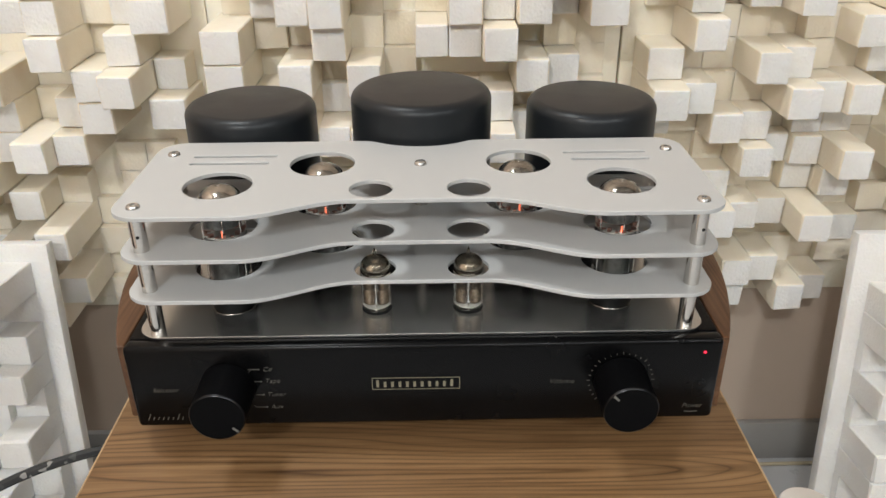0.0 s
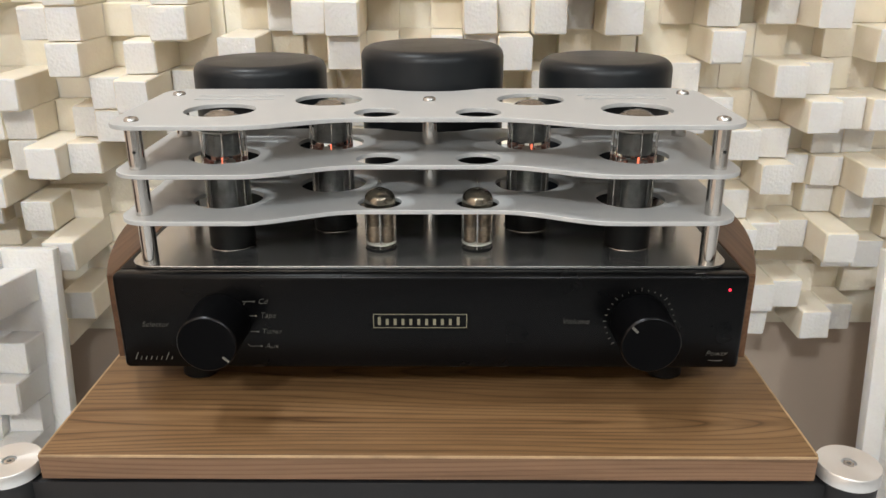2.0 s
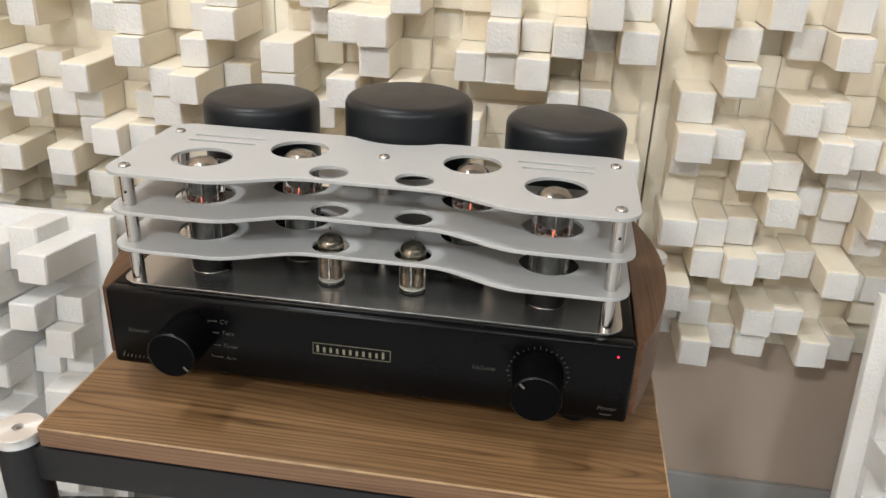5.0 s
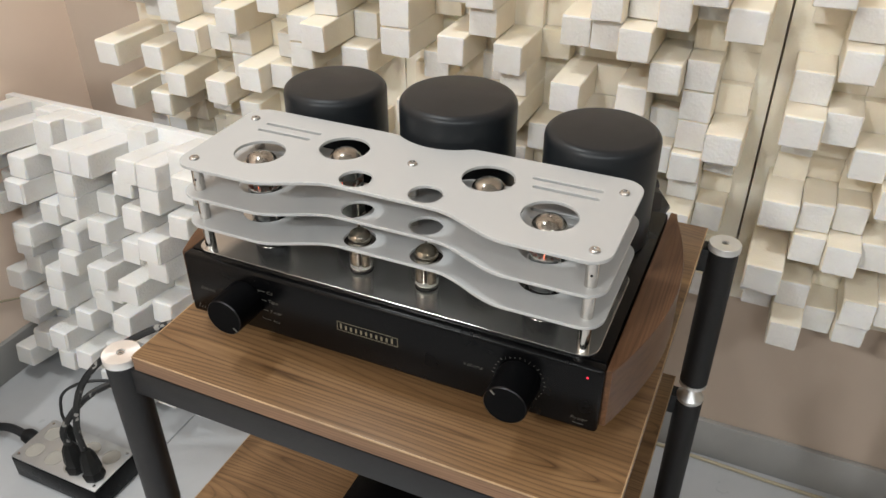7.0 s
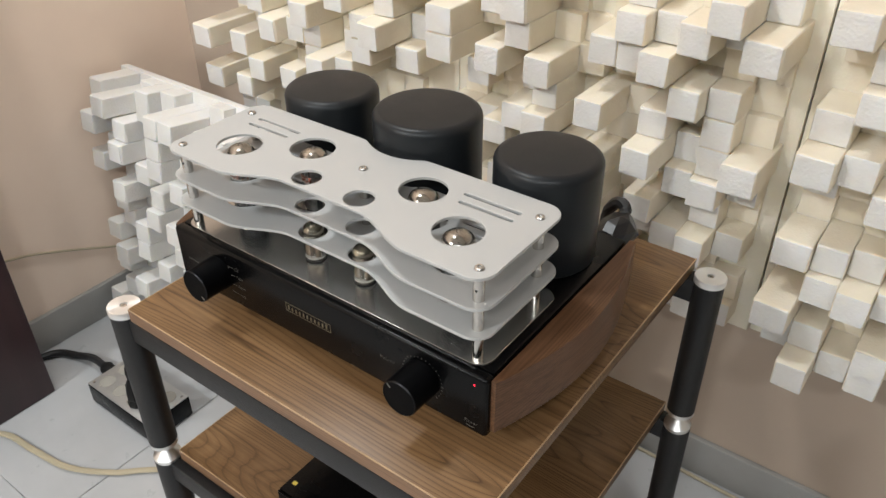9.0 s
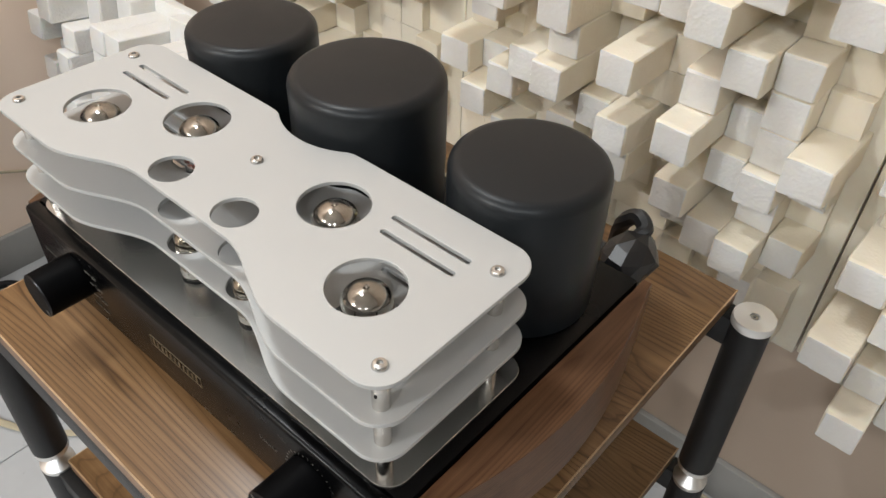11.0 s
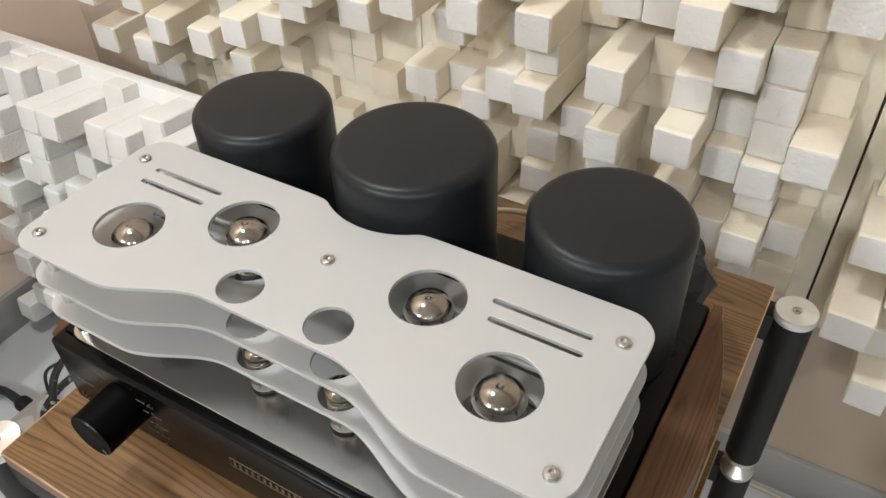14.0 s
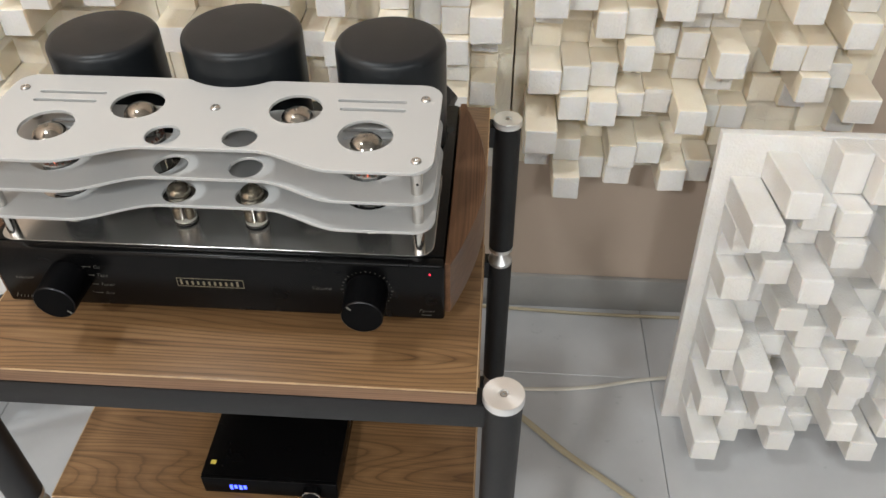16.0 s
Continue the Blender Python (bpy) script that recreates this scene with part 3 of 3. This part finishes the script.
for i in range(8):
    x = -0.1945 + i * 0.0034
    slanted_bar(x, 0.6690, 0.6716 + (0.0030 if i in (0, 6) else 0), 24)
slanted_bar(-0.1197, 0.7082, 0.7112, 38, 0.00028)
slanted_bar(-0.1173, 0.6790, 0.6812, -38, 0.00028)
part("led", lathe([(0.0009, 0.0), (0.0008, 0.0007), (0, 0.0009)], (0.193, 0.0004, 0.7196), 16, "y"), LEDM, panel, "red power light")

# ---- foam diffuser panels ----
PITCH, STEP, RIM = 0.043, 0.015, 0.0245
BLOCKS = {}


def block_mesh(h, k, side, up=0.0, left=0.0, right=0.0):
    """A foam block, its back on y=0 and its cut end at y=-h, edges slightly worn; up, left, right: how far it runs on past its cell."""
    key = (h, k, side, up, left, right)
    if key not in BLOCKS:
        rng = random.Random(h * 1000 + k)
        bm = bmesh.new()
        a, d = PITCH / 2, h * STEP
        tip = rng.uniform(0.86, 0.92) if h > 2 else 0.985
        cut = 0.07 if h > 2 else 0.0
        rings = []
        for y, s, wear in ((0.0, 1.003, 0.0002), (-d + 0.004, 0.988 if h > 2 else 1.0, 0.0006), (-d + 0.001, (tip + 1.93) / 3, 0.0009), (-d, tip, 0.001)):
            ring = []
            for sx, sz in ((-1, -1), (1, -1), (1, 1), (-1, 1)):
                jx, jy, jz = (rng.uniform(-wear, wear) for _ in range(3))
                for fx, fz in (((1 - cut, 1), (1, 1 - cut)) if sx * sz < 0 else ((1, 1 - cut), (1 - cut, 1))) if cut else ((1, 1),):
                    ring.append(bm.verts.new((sx * a * s * fx + jx + (right if sx > 0 else -left), y + (jy if y else 0), sz * a * s * fz + jz + (up if sz > 0 else 0))))
            rings.append(ring)
        for p, q in zip(rings, rings[1:]):
            for i in range(len(p)):
                j = (i + 1) % len(p)
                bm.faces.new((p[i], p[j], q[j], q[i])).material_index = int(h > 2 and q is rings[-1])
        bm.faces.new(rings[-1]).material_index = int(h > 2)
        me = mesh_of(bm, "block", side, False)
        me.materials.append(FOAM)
        BLOCKS[key] = me
    return BLOCKS[key]


def diffuser(rows, m, label, seed, side):
    """A foam panel: rows from the top, a digit for each block's height in steps, a dot for a low one."""
    n, w = len(rows), len(rows[0])
    low = random.Random(seed)
    p = tagged(new("diffuser_panel"), label, "diffuser panel", "foam diffuser panels")
    p.matrix_world = m
    BASE[p] = Vector((0, 0, 0))
    part("back_sheet", box(-RIM, w * PITCH + RIM, 0, 0.019, -RIM, n * PITCH + RIM, 0.0015), side, p, "white foam back sheet", local=True)
    for r, row in enumerate(rows):
        for c, ch in enumerate(row):
            h = low.choice((0, 0, 1, 1, 1, 2, 2, 3)) if ch == "." else int(ch)
            if h:
                over = 0.0 if h > 6 else RIM - 0.002 if side is FOAM else 0.010
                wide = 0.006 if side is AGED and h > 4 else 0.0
                skin = CREAM_SIDE if side is AGED else side
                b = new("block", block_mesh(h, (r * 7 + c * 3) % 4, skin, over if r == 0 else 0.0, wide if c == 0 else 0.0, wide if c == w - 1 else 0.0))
                b.parent = p
                b.location = ((c + 0.5) * PITCH, 0.0, (n - r - 0.5) * PITCH)
    return p


PB = WALL - 0.02
ON_WALL = "white foam skyline diffuser panel mounted on the wall"
LEANING = "white foam skyline diffuser panel leaning on the floor"
diffuser(("..6..5..7..6",
          ".5..6..67..7",
          "8.9.....8.6.",
          "..67..8..79.",
          "....866.57.6",
          "9.8...697...",
          "...8.8......",
          "8.8.4.6.....",
          ".......9....",
          ".....5......",
          ".......7....",
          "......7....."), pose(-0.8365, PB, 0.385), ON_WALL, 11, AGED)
diffuser((".6..7..5..9.",
          "..78...757.8",
          "8..7..668.2.",
          "8.8.8....75.",
          ".5..6.8.6.5.",
          "...78...9.57",
          "5.6..57..563",
          ".6..5.6.7.4.",
          "..5.6...4674",
          "..5..7......",
          ".6.5...5....",
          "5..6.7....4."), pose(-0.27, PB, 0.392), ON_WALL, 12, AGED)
diffuser(("7.6.5..7..6.",
          ".5.37..6..5.",
          ".7...26..7.6",
          "5..75...6.5.",
          "86..867.8.5.",
          ".265......7.",
          "...7.48.66..",
          "7652..5..74.",
          ".78659.....6",
          "9..........3",
          "56.76.......",
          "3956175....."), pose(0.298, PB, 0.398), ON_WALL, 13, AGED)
diffuser(("080355655765",
          "9.56.77.6..8",
          "5..7.65..7..",
          ".69..6.7..6.",
          "5.....5..7..",
          "..6.7..6..5.",
          "6..5.6..7..6",
          "69.85..6..7.",
          ".5...6.7..5.",
          "7.8..5..7.6.",
          ".6...7.6..8.",
          "85.6..7..5.6"), pose(0.5945, 0.405, 0.0265, -8), LEANING, 14, FOAM)
diffuser(("682538827758",
          "8.7..8.5.7..",
          ".68..85.7.6.",
          "7..6..7..8.5",
          "..8.6..5.7..",
          "46..7.8.9..6",
          ".5.7..6..7..",
          "6..7.5.8..6.",
          ".7..6..5.7.6",
          "5..8..7..6..",
          ".6..7.5..8.5",
          "7.5..6.7..5."), pose(-1.04, 0.41, 0.0265, -8), LEANING, 15, FOAM)

# ---- things on the lower shelf ----
S2 = 0.392
dac = thing("media_player", 0.012, 0.05, S2, "small black media player with blue digits on the walnut shelf", "media player")
part("body", box(-0.064, 0.088, -0.028, 0.13, S2 + 0.004, S2 + 0.034, 0.0015), BLACK, dac, "black metal case")
face = part("front", box(-0.0635, 0.0875, -0.031, -0.0285, S2 + 0.0045, S2 + 0.0335, 0.0008), KNOB, dac, "glossy black front")
for x in (-0.052, 0.076):
    for y in (-0.015, 0.115):
        part("foot", lathe([(0.006, S2), (0.006, S2 + 0.004)], (x, y, 0), 16), RUBBER, dac)
dial = part("dial", lathe([(0.0105, 0.0), (0.0105, 0.008), (0.0098, 0.009), (0, 0.009)], (0.06, -0.031, S2 + 0.018), 32, "y"), KNOB, dac, "black dial with a bright rim")
part("rim", lathe([(0.0106, 0.0076), (0.0103, 0.0088), (0.0096, 0.0092)], (0.06, -0.031, S2 + 0.018), 32, "y", None, False), CHROME, dial, "bright rim")
part("front_edge", box(-0.0632, 0.0872, -0.0316, -0.0309, S2 + 0.0328, S2 + 0.0334), RIMM, dac, "fine bevelled edge")
for i in range(4):
    x = -0.033 + i * 0.0052
    part("digit_bar", box(x, x + 0.0032, -0.0316, -0.031, S2 + 0.013 + 0.002 * (i % 2), S2 + 0.021), BLUE, face, "glowing blue display bar")
part("sticker", box(-0.057, -0.051, -0.014, -0.009, S2 + 0.034, S2 + 0.0343), YELLOW, dac, "small yellow sticker")

# ---- mains plug and leads behind the amplifier ----
plug = thing("mains_plug", 0.185, 0.285, 0.70, "black faceted mains plug with thick cable behind the amplifier", "plug")
gem = bmesh.new()
bmesh.ops.create_icosphere(gem, subdivisions=2, radius=1.0)
facet = random.Random(5)
for v in gem.verts:
    v.co = Vector((0.178 + v.co.x * 0.0215, 0.298 + v.co.y * 0.030, 0.710 + v.co.z * 0.0215)) + Vector([facet.uniform(-0.0022, 0.0022) for _ in range(3)])
body = part("plug_body", gem, PLUG, plug, "glossy black faceted plug body")
for f in body.data.polygons:
    f.use_smooth = False
part("plug_cable", pipe([(0.176, 0.310, 0.722), (0.177, 0.317, 0.730), (0.166, 0.322, 0.733), (0.154, 0.325, 0.718), (0.146, 0.337, 0.688), (0.135, 0.36, 0.648), (0.10, 0.375, 0.642)], 0.0068, 8), CABLE_BLACK, plug, "thick black mains cable")
lead = thing("signal_lead", -0.03, 0.36, TOP, "cream signal lead with a silver plug on the shelf", "cable")
part("lead_wire", pipe([(-0.028, 0.268, 0.69), (-0.028, 0.33, 0.675), (-0.01, 0.375, 0.655), (0.03, 0.395, 0.6395), (0.08, 0.385, 0.6395)], 0.003, 8), CABLE_TAN, lead, "cream wire")
part("lead_plug", lathe([(0.004, 0.0), (0.0055, 0.002), (0.0055, 0.02), (0.004, 0.028)], (-0.028, 0.335, 0.675), 16, "y"), CHROME, lead, "silver plug")

# ---- floor things by the west wall ----
strip = thing("power_strip", -0.735, 0.155, 0, "silver-topped black mains distribution block on the tiled floor", "power strip")
SX0, SX1, SY0, SY1 = -0.832, -0.634, 0.107, 0.207
part("case", box(SX0, SX1, SY0, SY1, 0.004, 0.05, 0.002), BLACK, strip, "black metal case")
part("top", box(SX0 + 0.001, SX1 - 0.001, SY0 + 0.001, SY1 - 0.001, 0.0505, 0.0535, 0.0008), PEWTER, strip, "brushed silver top with sockets")
for i in range(4):
    for j in range(2):
        x, y = SX0 + 0.03 + i * 0.046, SY0 + 0.028 + j * 0.044
        part("socket", lathe([(0.0165, 0.0536), (0.0165, 0.0545), (0.0145, 0.0545), (0.0145, 0.0538), (0, 0.0538)], (x, y, 0), 24), MICA, strip, "pale round socket")
for x in (SX0 + 0.01, SX1 - 0.01):
    for y in (SY0 + 0.01, SY1 - 0.01):
        part("foot", lathe([(0.007, 0.0), (0.007, 0.0045)], (x, y, 0), 12), RUBBER, strip)
        part("screw", lathe([(0.003, 0.0535), (0.0025, 0.055), (0, 0.055)], (x, y, 0), 12), STEEL, strip)


def strip_plug(x, y, r, h, pts, cr, label, mat_):
    p = thing("power_plug", x, y, 0.0545, label, "plug", "plugs in the power strip")
    part("plug_body", lathe([(r, 0.0546), (r * 1.05, 0.06), (r * 0.8, 0.068), (r * 0.95, 0.075), (r * 0.75, 0.0546 + h * 0.8), (cr * 1.3, 0.0546 + h), (0, 0.0546 + h)], (x, y, 0), 8), RUBBER, p)
    part("cable", pipe(pts, cr, 8), mat_, p, "cable of the plug")


BRAID = surface("braided_cable", (0.012, 0.012, 0.012), 0.55, vary=0.4, scale=160)
BRAID_NODES = BRAID.node_tree
WEAVE = BRAID_NODES.nodes.new("ShaderNodeTexVoronoi")
WEAVE.inputs["Scale"].default_value = 150
WEAVE_AT = BRAID_NODES.nodes.new("ShaderNodeTexCoord")
BRAID_NODES.links.new(WEAVE_AT.outputs["Object"], WEAVE.inputs["Vector"])
WEAVE_RAMP = ramp(BRAID_NODES, WEAVE.outputs["Color"], ((0.78, (0.012, 0.012, 0.012)), (0.82, (0.26, 0.25, 0.235))))
BRAID_NODES.links.new(WEAVE_RAMP.outputs[0], BRAID_NODES.nodes["Principled BSDF"].inputs["Base Color"])
strip_plug(-0.660, 0.135, 0.0185, 0.062, [(-0.664, 0.135, 0.105), (-0.668, 0.14, 0.17), (-0.652, 0.165, 0.25), (-0.60, 0.21, 0.31), (-0.52, 0.27, 0.345), (-0.40, 0.32, 0.36), (-0.25, 0.38, 0.33)], 0.006, "black plug with thick braided cable", BRAID)
strip_plug(-0.70, 0.135, 0.0185, 0.062, [(-0.70, 0.135, 0.105), (-0.703, 0.14, 0.15), (-0.67, 0.19, 0.20), (-0.62, 0.25, 0.20), (-0.52, 0.30, 0.19), (-0.35, 0.36, 0.16)], 0.006, "black plug with thick braided cable", BRAID)
strip_plug(-0.756, 0.178, 0.011, 0.045, [(-0.756, 0.178, 0.095), (-0.758, 0.18, 0.13), (-0.752, 0.19, 0.165), (-0.72, 0.21, 0.186), (-0.68, 0.24, 0.18), (-0.60, 0.30, 0.15), (-0.5, 0.35, 0.10), (-0.3, 0.40, 0.02)], 0.0028, "small black plug with thin cable", CABLE_BLACK)
inlet = thing("supply_lead", -0.86, 0.17, 0, "thick black supply cable on the tiled floor", "cable")
part("inlet_plug", lathe([(0.013, 0.0), (0.015, 0.008), (0.012, 0.03), (0.008, 0.04), (0, 0.04)], (SX0 - 0.041, 0.17, 0.028), 10, "x"), RUBBER, inlet)
part("cable", pipe([(SX0 - 0.038, 0.17, 0.028), (-0.92, 0.172, 0.026), (-0.97, 0.165, 0.012), (-1.03, 0.13, 0.009), (-1.045, 0.0, 0.009), (-1.045, -0.4, 0.009)], 0.008, 10), CABLE_BLACK, inlet)

spk = thing("loudspeaker", -0.98, -0.1, 0, "dark red-brown veneered floor loudspeaker", "loudspeaker")
part("cabinet", box(-1.055, -0.925, -0.29, 0.078, 0.0, 0.95, 0.004), SPEAKER, spk, "dark red-brown cabinet")

solid("floor_cable", pipe([(-1.0, -0.15, 0.006), (-0.90, -0.058, 0.006), (-0.807, -0.041, 0.006), (-0.715, -0.026, 0.006), (-0.634, 0.017, 0.006), (-0.571, 0.072, 0.006), (-0.4, 0.2, 0.006), (-0.1, 0.36, 0.006), (0.15, 0.46, 0.006), (0.25, 0.43, 0.006), (0.314, 0.383, 0.006), (0.393, 0.310, 0.006), (0.492, 0.232, 0.006), (0.75, 0.02, 0.006)], 0.0065, 8, flat=0.6), CABLE_TAN, "flat tan speaker cable on the tiled floor", "cable")
solid("floor_cable", pipe([(-0.2, 0.50, 0.004), (0.1, 0.45, 0.004), (0.314, 0.447, 0.004), (0.442, 0.458, 0.004), (0.583, 0.489, 0.004), (0.8, 0.5, 0.004)], 0.004, 8, flat=0.7), CABLE_WHITE, "thin white cable on the tiled floor", "cable")
solid("skirting_cable", pipe([(-0.3, 0.655, 0.004), (0.1, 0.66, 0.004), (0.297, 0.656, 0.004), (0.45, 0.65, 0.004), (0.63, 0.65, 0.004), (1.2, 0.655, 0.004)], 0.0035, 8), CABLE_TAN, "thin tan cable along the skirting", "cable")
solid("wall_cable", pipe([(LEFT + 0.004, -0.4, 0.25), (LEFT + 0.004, 0.0, 0.262), (LEFT + 0.004, 0.146, 0.245), (LEFT + 0.004, 0.251, 0.207), (LEFT + 0.004, 0.372, 0.154), (LEFT + 0.004, 0.5, 0.10)], 0.0025, 8), CABLE_TAN, "thin tan cable hanging along the peach wall", "cable")

# ---- ceiling lamps ----
for lx, ly, lp in LAMPS:
    cl = thing("ceiling_lamp", lx, ly, CEIL - 0.02, "round white recessed ceiling lamp", "lamp", "ceiling lamps")
    part("rim", lathe([(0.115, CEIL - 0.001), (0.115, CEIL - 0.012), (0.104, CEIL - 0.014), (0.104, CEIL - 0.001)], (lx, ly, 0), 40), CEILM, cl)

# ---- floor tiles ----
TS, JX, JY = 0.6, 0.562, -0.11
tile_mesh = {}
ix0, ix1 = math.floor((LEFT - JX) / TS), math.ceil((RIGHT - JX) / TS)
for ix in range(ix0, ix1):
    for iy in range(-7, 2):
        x0, x1 = max(LEFT, JX + ix * TS + 0.0007), min(RIGHT, JX + (ix + 1) * TS - 0.0007)
        y0, y1 = max(BACK, JY + iy * TS + 0.0007), min(WALL, JY + (iy + 1) * TS - 0.0007)
        if x1 - x0 < 0.01 or y1 - y0 < 0.01:
            continue
        key = (round(x1 - x0, 3), round(y1 - y0, 3))
        if key not in tile_mesh:
            tile_mesh[key] = mesh_of(box(0, key[0], 0, key[1], -0.008, 0.0, 0.0008, 1), "tile", TILE)
        tl = new("tile", tile_mesh[key])
        tl.parent = floor
        tl.location = (x0, y0, 0)
